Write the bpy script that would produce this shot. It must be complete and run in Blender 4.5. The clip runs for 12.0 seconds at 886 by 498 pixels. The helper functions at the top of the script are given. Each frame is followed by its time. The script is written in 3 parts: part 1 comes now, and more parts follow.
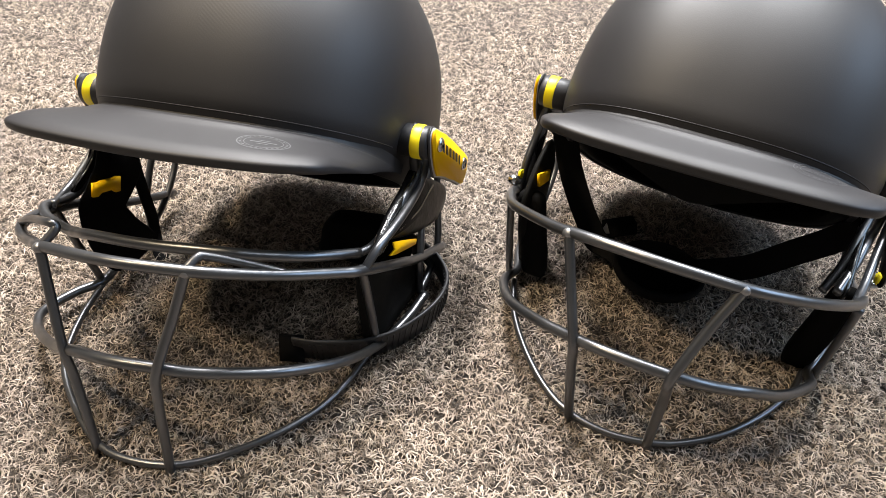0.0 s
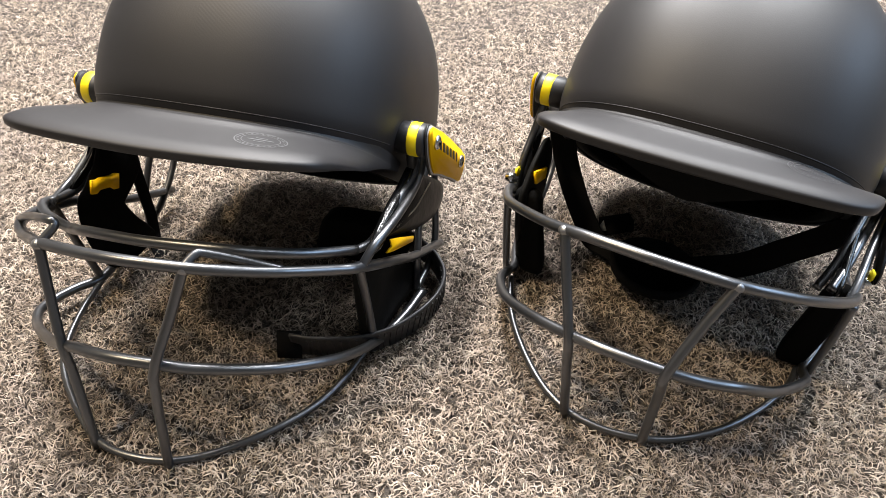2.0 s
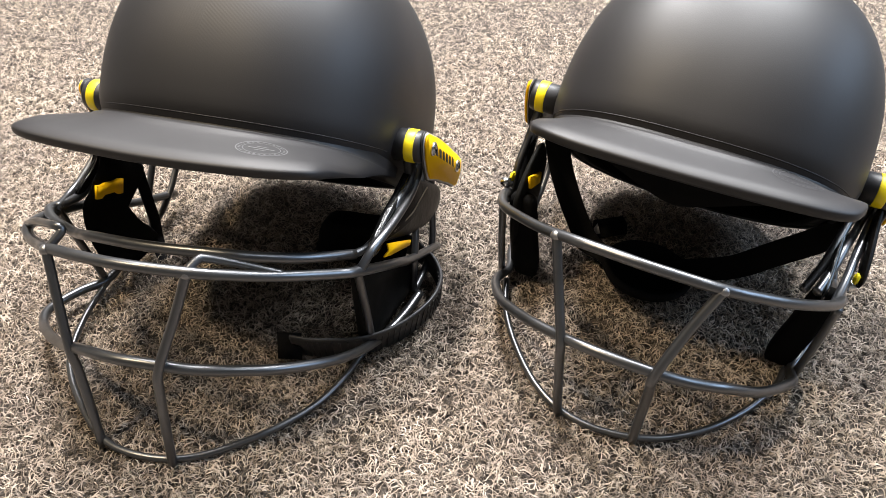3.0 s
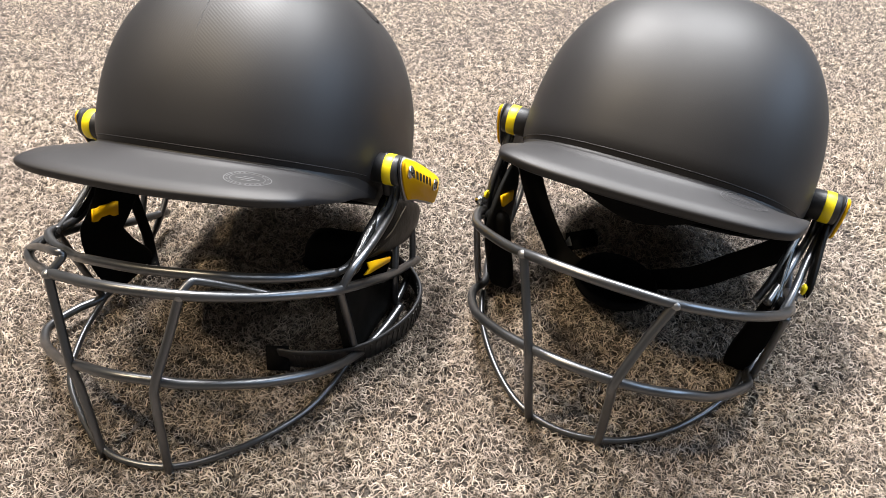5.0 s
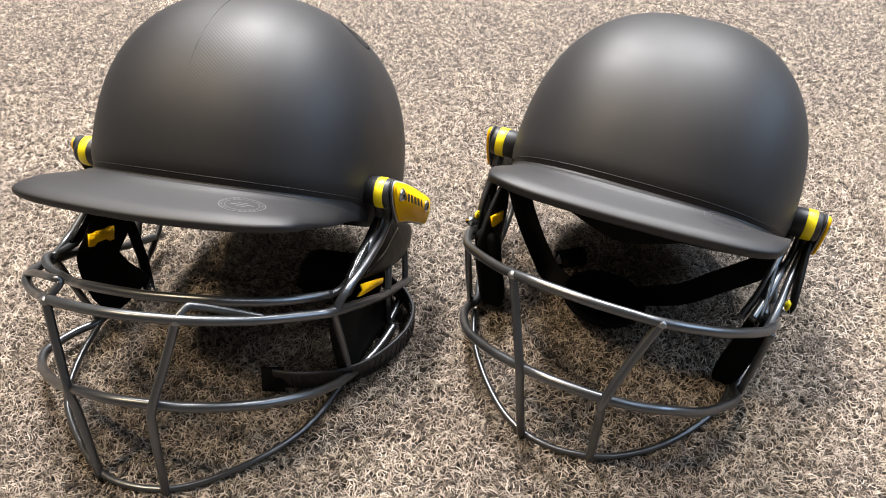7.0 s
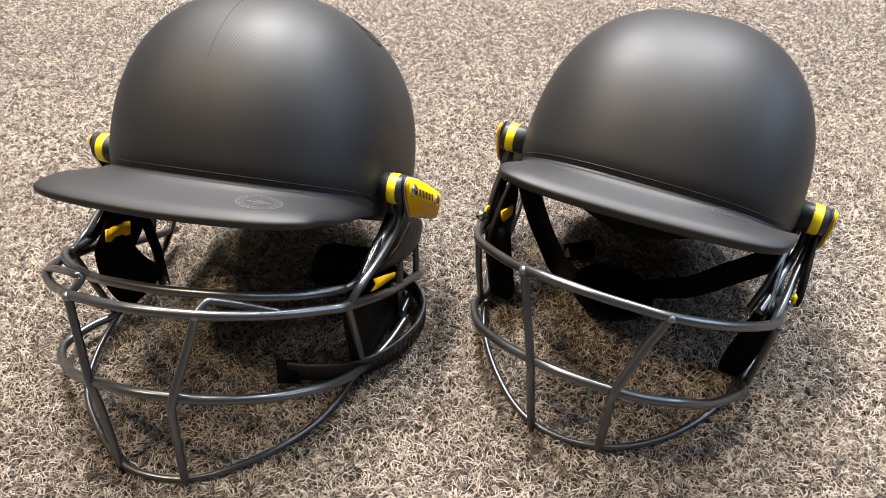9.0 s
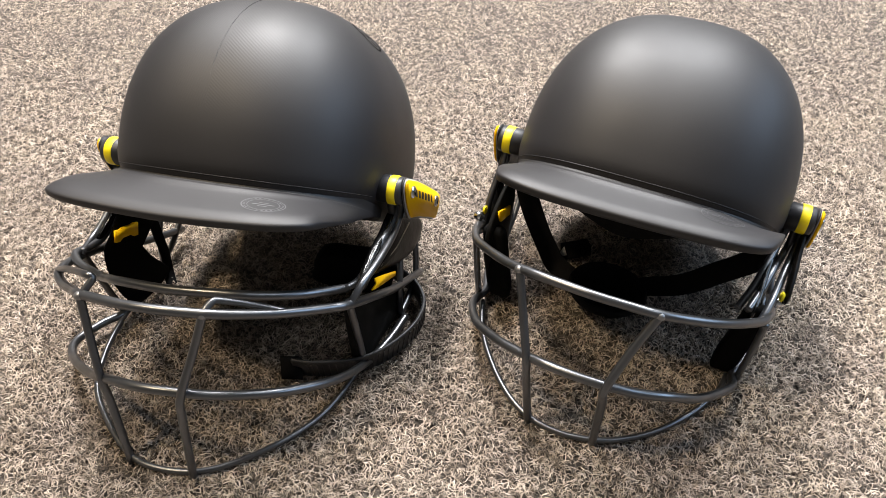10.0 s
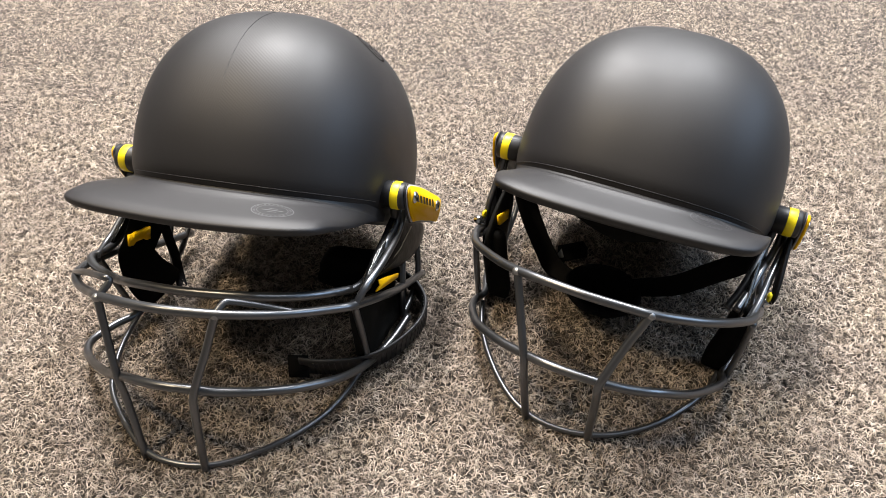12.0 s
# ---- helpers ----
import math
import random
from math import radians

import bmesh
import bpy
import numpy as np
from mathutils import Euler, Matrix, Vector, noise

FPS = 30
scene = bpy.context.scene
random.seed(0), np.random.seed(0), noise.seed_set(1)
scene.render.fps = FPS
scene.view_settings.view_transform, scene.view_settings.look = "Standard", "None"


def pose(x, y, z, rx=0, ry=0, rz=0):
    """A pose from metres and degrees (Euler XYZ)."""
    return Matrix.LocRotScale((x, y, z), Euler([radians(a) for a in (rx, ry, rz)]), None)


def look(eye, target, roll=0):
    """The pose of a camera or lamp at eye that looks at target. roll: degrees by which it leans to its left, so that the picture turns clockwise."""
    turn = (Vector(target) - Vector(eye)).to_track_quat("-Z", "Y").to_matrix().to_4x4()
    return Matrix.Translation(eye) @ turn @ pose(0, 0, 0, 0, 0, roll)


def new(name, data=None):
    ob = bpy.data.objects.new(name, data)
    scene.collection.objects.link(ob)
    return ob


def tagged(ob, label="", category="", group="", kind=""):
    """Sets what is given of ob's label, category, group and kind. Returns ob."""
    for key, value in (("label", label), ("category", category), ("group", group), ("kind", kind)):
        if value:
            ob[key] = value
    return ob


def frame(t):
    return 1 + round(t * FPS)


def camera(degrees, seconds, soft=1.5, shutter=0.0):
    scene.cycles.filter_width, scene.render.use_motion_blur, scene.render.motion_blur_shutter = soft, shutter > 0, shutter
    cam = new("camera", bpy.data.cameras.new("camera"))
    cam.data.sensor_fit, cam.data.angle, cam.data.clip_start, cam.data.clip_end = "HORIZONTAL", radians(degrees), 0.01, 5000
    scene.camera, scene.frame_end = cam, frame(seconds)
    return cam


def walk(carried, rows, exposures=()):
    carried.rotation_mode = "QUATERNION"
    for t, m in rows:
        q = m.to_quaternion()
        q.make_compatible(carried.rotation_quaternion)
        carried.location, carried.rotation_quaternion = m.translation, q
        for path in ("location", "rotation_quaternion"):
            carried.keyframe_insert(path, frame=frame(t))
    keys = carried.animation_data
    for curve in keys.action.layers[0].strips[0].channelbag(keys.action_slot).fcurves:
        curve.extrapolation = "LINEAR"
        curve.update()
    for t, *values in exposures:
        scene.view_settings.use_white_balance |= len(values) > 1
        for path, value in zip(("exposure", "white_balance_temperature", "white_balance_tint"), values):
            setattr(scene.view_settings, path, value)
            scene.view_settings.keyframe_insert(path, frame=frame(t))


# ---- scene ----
from mathutils.bvhtree import BVHTree

cam = camera(63.5, 12.0, soft=0.85)
PATH = [
    (0, (-0.00435, 0.02591, 0.36499), (0.01224, 1.39477, -0.80374), 0.667),
    (0.5, (-0.00231, 0.02446, 0.36520), (0.01472, 1.39427, -0.80242), 0.686),
    (1, (-0.00345, 0.02545, 0.36623), (0.01402, 1.39304, -0.80398), 0.750),
    (1.5, (-0.00365, 0.02506, 0.36614), (0.01434, 1.39108, -0.80589), 0.786),
    (2, (-0.00237, 0.02410, 0.36654), (0.01428, 1.38823, -0.80772), 0.714),
    (2.5, (-0.00128, 0.02246, 0.37093), (0.01303, 1.38350, -0.80694), 0.623),
    (3, (0.00071, 0.01786, 0.37727), (0.01449, 1.37790, -0.80175), 0.596),
    (5, (0.01181, 0.00281, 0.40732), (0.04159, 1.35929, -0.77551), 0.302),
    (5.5, (0.01305, 0.00035, 0.41311), (0.04804, 1.36113, -0.76461), 0.160),
    (6, (0.01350, -0.00068, 0.41562), (0.05356, 1.36570, -0.75545), 0.120),
    (6.5, (0.01289, -0.00084, 0.41641), (0.05626, 1.37320, -0.74555), 0.054),
    (7, (0.01341, -0.00087, 0.41745), (0.05890, 1.37694, -0.73995), 0.030),
    (9, (0.00770, -0.00404, 0.42651), (0.04359, 1.35468, -0.75357), -0.321),
    (9.5, (0.00824, -0.00873, 0.43317), (0.04035, 1.34579, -0.75183), -0.478),
    (10, (0.01023, -0.01383, 0.43898), (0.03981, 1.33775, -0.74946), -0.625),
    (10.5, (0.01010, -0.01881, 0.44350), (0.03625, 1.32979, -0.74838), -0.773),
    (11, (0.00965, -0.02213, 0.44740), (0.03537, 1.32540, -0.74570), -0.822),
    (11.5, (0.01119, -0.02692, 0.45176), (0.03580, 1.32252, -0.73921), -0.924),
    (12, (0.01073, -0.02919, 0.45427), (0.03545, 1.32428, -0.73212), -0.886),
]
walk(cam, [(t, look(eye, target, roll)) for t, eye, target, roll in PATH],
     [(0.0, 0.305), (3.0, 0.31), (6.0, 0.20), (9.0, 0.14), (12.0, 0.095)])


# ---- world and light ----
world = bpy.data.worlds.new("room_air")
scene.world = world
world.use_nodes = True
world.node_tree.nodes["Background"].inputs[0].default_value = (0.9, 0.95, 1.0, 1)
world.node_tree.nodes["Background"].inputs[1].default_value = 0.004


def area_lamp(x, y, z, w, h, watts, colour):
    data = bpy.data.lights.new("ceiling_panel_lamp", "AREA")
    data.shape, data.size, data.size_y, data.energy, data.color = "RECTANGLE", w, h, watts, colour
    ob = new("ceiling_panel_lamp", data)
    ob.matrix_world = pose(x, y, z)
    return ob


area_lamp(-0.33, 1.85, 2.66, 0.6, 1.2, 246, (0.99, 0.97, 0.965))
area_lamp(1.15, 1.9, 2.66, 0.6, 1.2, 160, (0.97, 0.98, 1.0))
# weak cool fill with no known fixture, added to brighten the front right
area_lamp(1.25, 0.1, 2.66, 0.6, 1.2, 14, (0.84, 0.92, 1.0))
area_lamp(-1.35, 0.25, 2.66, 0.28, 0.28, 52, (1.0, 0.80, 0.53))
window_glow = area_lamp(2.9, 0.4, 1.5, 2.0, 1.6, 64, (0.5, 0.71, 1.0))
window_glow.name = "window_lamp"
window_glow.matrix_world = look((2.9, 0.4, 1.5), (0, 0.4, 0.3))


# ---- materials ----
def material(name, colour, rough=0.5, metal=0.0, spec=0.5):
    m = bpy.data.materials.new(name)
    m.use_nodes = True
    b = m.node_tree.nodes["Principled BSDF"]
    b.inputs["Base Color"].default_value = (*colour, 1)
    b.inputs["Roughness"].default_value = rough
    b.inputs["Metallic"].default_value = metal
    b.inputs["Specular IOR Level"].default_value = spec
    return m


def nodes_of(m):
    t = m.node_tree
    return t, t.nodes, t.links, t.nodes["Principled BSDF"]


def ramp(n, stops):
    r = n.new("ShaderNodeValToRGB")
    while len(r.color_ramp.elements) < len(stops):
        r.color_ramp.elements.new(0.5)
    for e, (p, c) in zip(r.color_ramp.elements, stops):
        e.position, e.color = p, (*c, 1)
    return r


def add_noise(n, l, scale, detail=3, coord="Object"):
    tc = n.new("ShaderNodeTexCoord")
    x = n.new("ShaderNodeTexNoise")
    x.inputs["Scale"].default_value = scale
    x.inputs["Detail"].default_value = detail
    l.new(tc.outputs[coord], x.inputs["Vector"])
    return x


def add_bump(n, l, b, height, strength, distance):
    u = n.new("ShaderNodeBump")
    u.inputs["Strength"].default_value = strength
    u.inputs["Distance"].default_value = distance
    l.new(height, u.inputs["Height"])
    l.new(u.outputs[0], b.inputs["Normal"])
    return u


def worn(m, scale_fine, scale_large, rough_lo, rough_hi, bump=0.1, dist=0.0003):
    t, n, l, b = nodes_of(m)
    a = add_noise(n, l, scale_large, 4)
    r = ramp(n, [(0.3, (rough_lo,) * 3), (0.7, (rough_hi,) * 3)])
    l.new(a.outputs[0], r.inputs[0])
    l.new(r.outputs[0], b.inputs["Roughness"])
    f = add_noise(n, l, scale_fine, 2)
    add_bump(n, l, b, f.outputs[0], bump, dist)
    return m


MAT_SHELL = worn(material("matte_black_shell", (0.0092, 0.0083, 0.0095), 0.5, 0, 0.53), 1800, 25, 0.52, 0.58, 0.14, 0.0002)
MAT_LINER = worn(material("black_foam_liner", (0.005, 0.005, 0.005), 0.9, 0, 0.06), 900, 40, 0.85, 0.95, 0.4, 0.0005)
MAT_STEEL = worn(material("grey_coated_steel", (0.13, 0.133, 0.14), 0.35, 0.9), 900, 60, 0.28, 0.38, 0.05, 0.0002)
MAT_WELD = worn(material("pale_weld_metal", (0.26, 0.26, 0.265), 0.4, 0.9), 1200, 200, 0.34, 0.46, 0.3, 0.0004)
MAT_PAD = worn(material("glossy_black_pad", (0.005, 0.0045, 0.004), 0.4, 0, 0.07), 220, 60, 0.36, 0.5, 0.3, 0.0006)
MAT_SLEEVE = worn(material("creased_glossy_sleeve", (0.006, 0.006, 0.006), 0.2, 0, 0.6), 140, 60, 0.14, 0.28, 0.6, 0.0016)
MAT_VINYL = worn(material("matte_black_vinyl", (0.007, 0.007, 0.0066), 0.65, 0, 0.08), 700, 50, 0.55, 0.72, 0.2, 0.0004)
MAT_STRAP = worn(material("black_webbing", (0.006, 0.006, 0.0065), 0.85, 0, 0.06), 1500, 80, 0.8, 0.9, 0.4, 0.0003)
MAT_RUBBER = worn(material("black_rubber", (0.018, 0.018, 0.02), 0.45), 900, 60, 0.38, 0.55, 0.1, 0.0002)
MAT_YELLOW = worn(material("bright_yellow_rubber", (0.82, 0.66, 0.005), 0.45), 900, 60, 0.38, 0.5, 0.1, 0.0002)
MAT_AMBER = worn(material("amber_yellow_plastic", (0.80, 0.45, 0.002), 0.5, 0, 0.14), 900, 80, 0.46, 0.6, 0.1, 0.0002)
MAT_CHROME = worn(material("polished_steel", (0.6, 0.6, 0.6), 0.2, 1.0), 900, 80, 0.15, 0.28, 0.05, 0.0002)
# pale colour for the highlight along the badge backing's dark edge
MAT_EDGE_HIGHLIGHT = material("painted_edge_highlight", (0.35, 0.34, 0.33), 0.4)
MAT_THREAD = material("brown_thread", (0.24, 0.20, 0.16), 0.7)
MAT_PRINT = material("faint_grey_print", (0.108, 0.108, 0.112), 0.5)
MAT_PRINT_DARKER = material("darker_grey_print", (0.06, 0.06, 0.063), 0.5)
MAT_INK = material("dark_print", (0.02, 0.015, 0.01), 0.6)
MAT_EMBLEM = material("black_emblem", (0.002, 0.002, 0.002), 0.9, 0, 0.05)
MAT_WALL = worn(material("grey_wall_paint", (0.16, 0.156, 0.149), 0.8), 300, 4, 0.75, 0.9, 0.1, 0.0005)

# backing darker than the floor: shade between the strands put into its colour
MAT_GAP_SHADE = material("carpet_backing", (0.2, 0.18, 0.16), 0.95, 0, 0.1)
t, n, l, b = nodes_of(MAT_GAP_SHADE)
a = add_noise(n, l, 320, 4)
r = ramp(n, [(0.35, (0.03, 0.026, 0.023)), (0.5, (0.07, 0.061, 0.054)), (0.68, (0.14, 0.122, 0.108))])
l.new(a.outputs[0], r.inputs[0])
l.new(r.outputs[0], b.inputs["Base Color"])
add_bump(n, l, b, a.outputs[0], 0.8, 0.003)

MAT_FLOOR = material("mottled_carpet", (0.13, 0.112, 0.096), 0.95, 0, 0.1)
t, n, l, b = nodes_of(MAT_FLOOR)
a = add_noise(n, l, 260, 4)
r = ramp(n, [(0.35, (0.055, 0.047, 0.041)), (0.5, (0.13, 0.112, 0.096)), (0.66, (0.21, 0.181, 0.155))])
l.new(a.outputs[0], r.inputs[0])
l.new(r.outputs[0], b.inputs["Base Color"])
add_bump(n, l, b, a.outputs[0], 0.8, 0.003)

MAT_FIBRE = material("carpet_fibre", (0.4, 0.36, 0.3), 0.85, 0, 0.15)
t, n, l, b = nodes_of(MAT_FIBRE)
g = n.new("ShaderNodeNewGeometry")
r = ramp(n, [(0.0, (0.06, 0.051, 0.043)), (0.25, (0.20, 0.169, 0.142)), (0.55, (0.43, 0.366, 0.311)), (1.0, (0.58, 0.500, 0.428))])
l.new(g.outputs["Random Per Island"], r.inputs[0])
big = add_noise(n, l, 14, 3)
br = ramp(n, [(0.3, (0.82, 0.8, 0.8)), (0.7, (1.08, 1.06, 1.0))])
l.new(big.outputs[0], br.inputs[0])
clump = add_noise(n, l, 130, 2)
cr = ramp(n, [(0.36, (0.6, 0.58, 0.57)), (0.6, (1.1, 1.1, 1.1))])
l.new(clump.outputs[0], cr.inputs[0])
cm = n.new("ShaderNodeMix")
cm.data_type, cm.blend_type = "RGBA", "MULTIPLY"
cm.inputs[0].default_value = 1.0
l.new(br.outputs[0], cm.inputs[6])
l.new(cr.outputs[0], cm.inputs[7])
mx = n.new("ShaderNodeMix")
mx.data_type, mx.blend_type = "RGBA", "MULTIPLY"
mx.inputs[0].default_value = 1.0
l.new(r.outputs[0], mx.inputs[6])
l.new(cm.outputs[2], mx.inputs[7])
l.new(mx.outputs[2], b.inputs["Base Color"])


# ---- mesh helpers ----
def part(name, bm, mat, parent=None, label="", smooth=True, m=None):
    if m is not None:
        bmesh.ops.transform(bm, matrix=m, verts=bm.verts)
    bmesh.ops.recalc_face_normals(bm, faces=bm.faces)
    me = bpy.data.meshes.new(name)
    bm.to_mesh(me)
    bm.free()
    me.materials.append(mat)
    me.polygons.foreach_set("use_smooth", [smooth] * len(me.polygons))
    ob = new(name, me)
    ob.parent = parent
    if label:
        tagged(ob, label=label)
    return ob


def spline(points, per=10):
    """Catmull-Rom through the points."""
    p = [Vector(q) for q in points]
    p = [2 * p[0] - p[1]] + p + [2 * p[-1] - p[-2]]
    out = []
    for i in range(1, len(p) - 2):
        a, b, c, d = p[i - 1:i + 3]
        for k in range(per):
            u = k / per
            out.append(0.5 * (2 * b + (c - a) * u + (2 * a - 5 * b + 4 * c - d) * u * u + (3 * b - a - 3 * c + d) * u ** 3))
    out.append(p[-2])
    return out


def frames_along(line):
    """Tangent and two normals carried along a line."""
    out, up = [], None
    for i, q in enumerate(line):
        t = (line[min(i + 1, len(line) - 1)] - line[max(i - 1, 0)]).normalized()
        if up is None:
            up = Vector((0, 0, 1)) if abs(t.z) < 0.9 else Vector((1, 0, 0))
        up = (up - t * up.dot(t)).normalized()
        out.append((q, t, up, t.cross(up)))
    return out


def sweep(line, profile, closed_profile=True, scale=None, cap=True):
    """A bmesh of a profile (list of side, up) swept along a line."""
    bm = bmesh.new()
    rings = []
    for i, (q, t, up, side) in enumerate(frames_along(line)):
        s = scale[i] if scale else 1.0
        rings.append([bm.verts.new(q + side * (a * s) + up * (b * s)) for a, b in profile])
    k = len(profile)
    for r0, r1 in zip(rings, rings[1:]):
        for j in range(k if closed_profile else k - 1):
            bm.faces.new((r0[j], r0[(j + 1) % k], r1[(j + 1) % k], r1[j]))
    if cap and closed_profile:
        bm.faces.new(rings[0][::-1])
        bm.faces.new(rings[-1])
    return bm


def circle(r, k=12, squash=1.0):
    return [(r * math.cos(2 * math.pi * i / k), r * squash * math.sin(2 * math.pi * i / k)) for i in range(k)]


def mm(*rows):
    return [Vector(q) / 1000 for q in rows]


def rod(points, r=0.003, per=10):
    return sweep(spline(points, per), circle(r))


def strap_mesh(points, w, t, up_hint=None, per=10):
    """A flat band with rounded edges; up_hint is the direction of its width."""
    line = spline(points, per)
    bm = bmesh.new()
    rings = []
    prof = [(-0.5, -0.3), (-0.46, -0.5), (0.46, -0.5), (0.5, -0.3), (0.5, 0.3), (0.46, 0.5), (-0.46, 0.5), (-0.5, 0.3)]
    for i, q in enumerate(line):
        d = (line[min(i + 1, len(line) - 1)] - line[max(i - 1, 0)]).normalized()
        hint = up_hint(i / (len(line) - 1)) if callable(up_hint) else Vector(up_hint)
        wide = (hint - d * hint.dot(d)).normalized()
        thick = d.cross(wide)
        rings.append([bm.verts.new(q + wide * (a * w) + thick * (c * t)) for a, c in prof])
    for r0, r1 in zip(rings, rings[1:]):
        for j in range(8):
            bm.faces.new((r0[j], r0[(j + 1) % 8], r1[(j + 1) % 8], r1[j]))
    bm.faces.new(rings[0][::-1])
    bm.faces.new(rings[-1])
    return bm


def plate_mesh(outline, thick, bevel=0.0008):
    """A flat plate in the xy plane with its outline and rounded edges."""
    bm = bmesh.new()
    f = bm.faces.new([bm.verts.new((x, y, 0)) for x, y in outline])
    r = bmesh.ops.extrude_face_region(bm, geom=[f])
    bmesh.ops.translate(bm, verts=[v for v in r["geom"] if isinstance(v, bmesh.types.BMVert)], vec=(0, 0, thick))
    if bevel:
        edges = [e for e in bm.edges if abs(e.verts[0].co.z - e.verts[1].co.z) < 1e-6]
        bmesh.ops.bevel(bm, geom=edges, offset=bevel, segments=2, affect="EDGES")
    return bm


def disc_lathe(profile, k=40):
    """Turned solid round the x axis; profile: list of (x, radius)."""
    bm = bmesh.new()
    rings = [[bm.verts.new((x, r * math.cos(2 * math.pi * i / k), r * math.sin(2 * math.pi * i / k))) for i in range(k)] for x, r in profile]
    for a, c in zip(rings, rings[1:]):
        for j in range(k):
            bm.faces.new((a[j], a[(j + 1) % k], c[(j + 1) % k], c[j]))
    bm.faces.new(rings[0][::-1])
    bm.faces.new(rings[-1])
    return bm


# ---- room ----
def box_mesh(x0, y0, z0, x1, y1, z1):
    bm = bmesh.new()
    bmesh.ops.create_cube(bm, size=1)
    bmesh.ops.scale(bm, vec=(x1 - x0, y1 - y0, z1 - z0), verts=bm.verts)
    bmesh.ops.translate(bm, vec=((x0 + x1) / 2, (y0 + y1) / 2, (z0 + z1) / 2), verts=bm.verts)
    return bm


tagged(part("floor", box_mesh(-3, -2.5, -0.1, 3, 3.5, -0.007), MAT_FLOOR, smooth=False), "mottled grey-beige carpet floor", "floor", kind="structure")
for name, dims in (("wall_north", (-3, 3.5, -0.1, 3, 3.65, 2.7)), ("wall_south", (-3, -2.65, -0.1, 3, -2.5, 2.7)),
                   ("wall_east", (3, -2.65, -0.1, 3.15, 3.65, 2.7)), ("wall_west", (-3.15, -2.65, -0.1, -3, 3.65, 2.7))):
    tagged(part(name, box_mesh(*dims), MAT_WALL, smooth=False), "plain grey painted room wall", "wall", kind="structure")
tagged(part("ceiling", box_mesh(-3.15, -2.65, 2.7, 3.15, 3.65, 2.85), MAT_WALL, smooth=False), "plain grey painted ceiling", "ceiling", kind="structure")


# ---- carpet pile ----
def pile(name, count, seed, spread, segs, length, width, height, label):
    """Curly strands lying on the floor, joined in one mesh. spread(rng, count) gives their places."""
    rng = np.random.default_rng(seed)
    xy = spread(rng, count)
    k = len(xy)
    ang = rng.uniform(0, 2 * np.pi, k)
    bend = rng.normal(0, 1.3, k)
    ln = length * rng.uniform(0.6, 1.25, k)
    wd = width * rng.uniform(0.75, 1.2, k)
    base = rng.uniform(-0.002, height * 0.5, k)
    rise = height * rng.uniform(0.2, 1.0, k)
    tilt = rng.normal(0, 0.25, k)
    roll = rng.uniform(-0.6, 0.6, k)
    verts = np.zeros((k, segs + 1, 2, 3))
    px, py = xy[:, 0].copy(), xy[:, 1].copy()
    step = ln / segs
    px -= np.cos(ang) * ln / 2
    py -= np.sin(ang) * ln / 2
    for i in range(segs + 1):
        u = i / segs
        a = ang + bend * (u - 0.5) + 0.5 * np.sin(6 * u + tilt * 9)
        pz = base + rise * np.sin(np.pi * u) + tilt * ln * (u - 0.5) * 0.5
        nx, ny = -np.sin(a) * np.cos(roll), np.cos(a) * np.cos(roll)
        taper = 0.6 if i in (0, segs) else 1.0
        for j, side in enumerate((-0.5, 0.5)):
            verts[:, i, j, 0] = px + nx * wd * side * taper
            verts[:, i, j, 1] = py + ny * wd * side * taper
            verts[:, i, j, 2] = pz + np.sin(roll) * wd * side * taper
        px, py = px + np.cos(a) * step, py + np.sin(a) * step
    idx = np.arange(k * (segs + 1) * 2).reshape(k, segs + 1, 2)
    quads = [np.stack([idx[:, i, 0], idx[:, i, 1], idx[:, i + 1, 1], idx[:, i + 1, 0]], -1) for i in range(segs)]
    faces = np.stack(quads, 1).reshape(-1, 4)
    me = bpy.data.meshes.new(name)
    me.vertices.add(verts.size // 3)
    me.vertices.foreach_set("co", verts.reshape(-1))
    me.loops.add(faces.size)
    me.loops.foreach_set("vertex_index", faces.reshape(-1).astype(np.int32))
    me.polygons.add(len(faces))
    me.polygons.foreach_set("loop_start", np.arange(0, faces.size, 4, dtype=np.int32))
    me.polygons.foreach_set("use_smooth", np.ones(len(faces), dtype=bool))
    me.materials.append(MAT_FIBRE)
    me.update(calc_edges=True)
    return tagged(new(name, me), label, "carpet", kind="stuff")


def fan(y0, y1, half0, half1, fade0=0.0, fade1=0.0):
    """Places spread evenly over a widening stretch of floor, thinning out over fade0 and fade1 at its two ends."""
    def spread(rng, count):
        y = rng.uniform(y0, y1, count)
        half = half0 + (half1 - half0) * (y - y0) / (y1 - y0)
        x = rng.uniform(-1, 1, count) * half + 0.015
        share = half / max(half0, half1)
        if fade0:
            share = share * np.clip((y - y0) / fade0, 0, 1)
        if fade1:
            share = share * np.clip((y1 - y) / fade1, 0, 1)
        keep = rng.uniform(0, 1, count) < share
        return np.stack([x, y], 1)[keep]
    return spread


pile("carpet_pile", 380000, 1, fan(0.17, 0.90, 0.36, 0.80, 0, 0.28), 4, 0.0080, 0.00060, 0.0030, "curly beige, grey and brown carpet fibres")
pile("carpet_pile", 430000, 2, fan(0.62, 1.65, 0.62, 1.25, 0.28), 2, 0.0062, 0.00078, 0.0022, "curly beige, grey and brown carpet fibres")

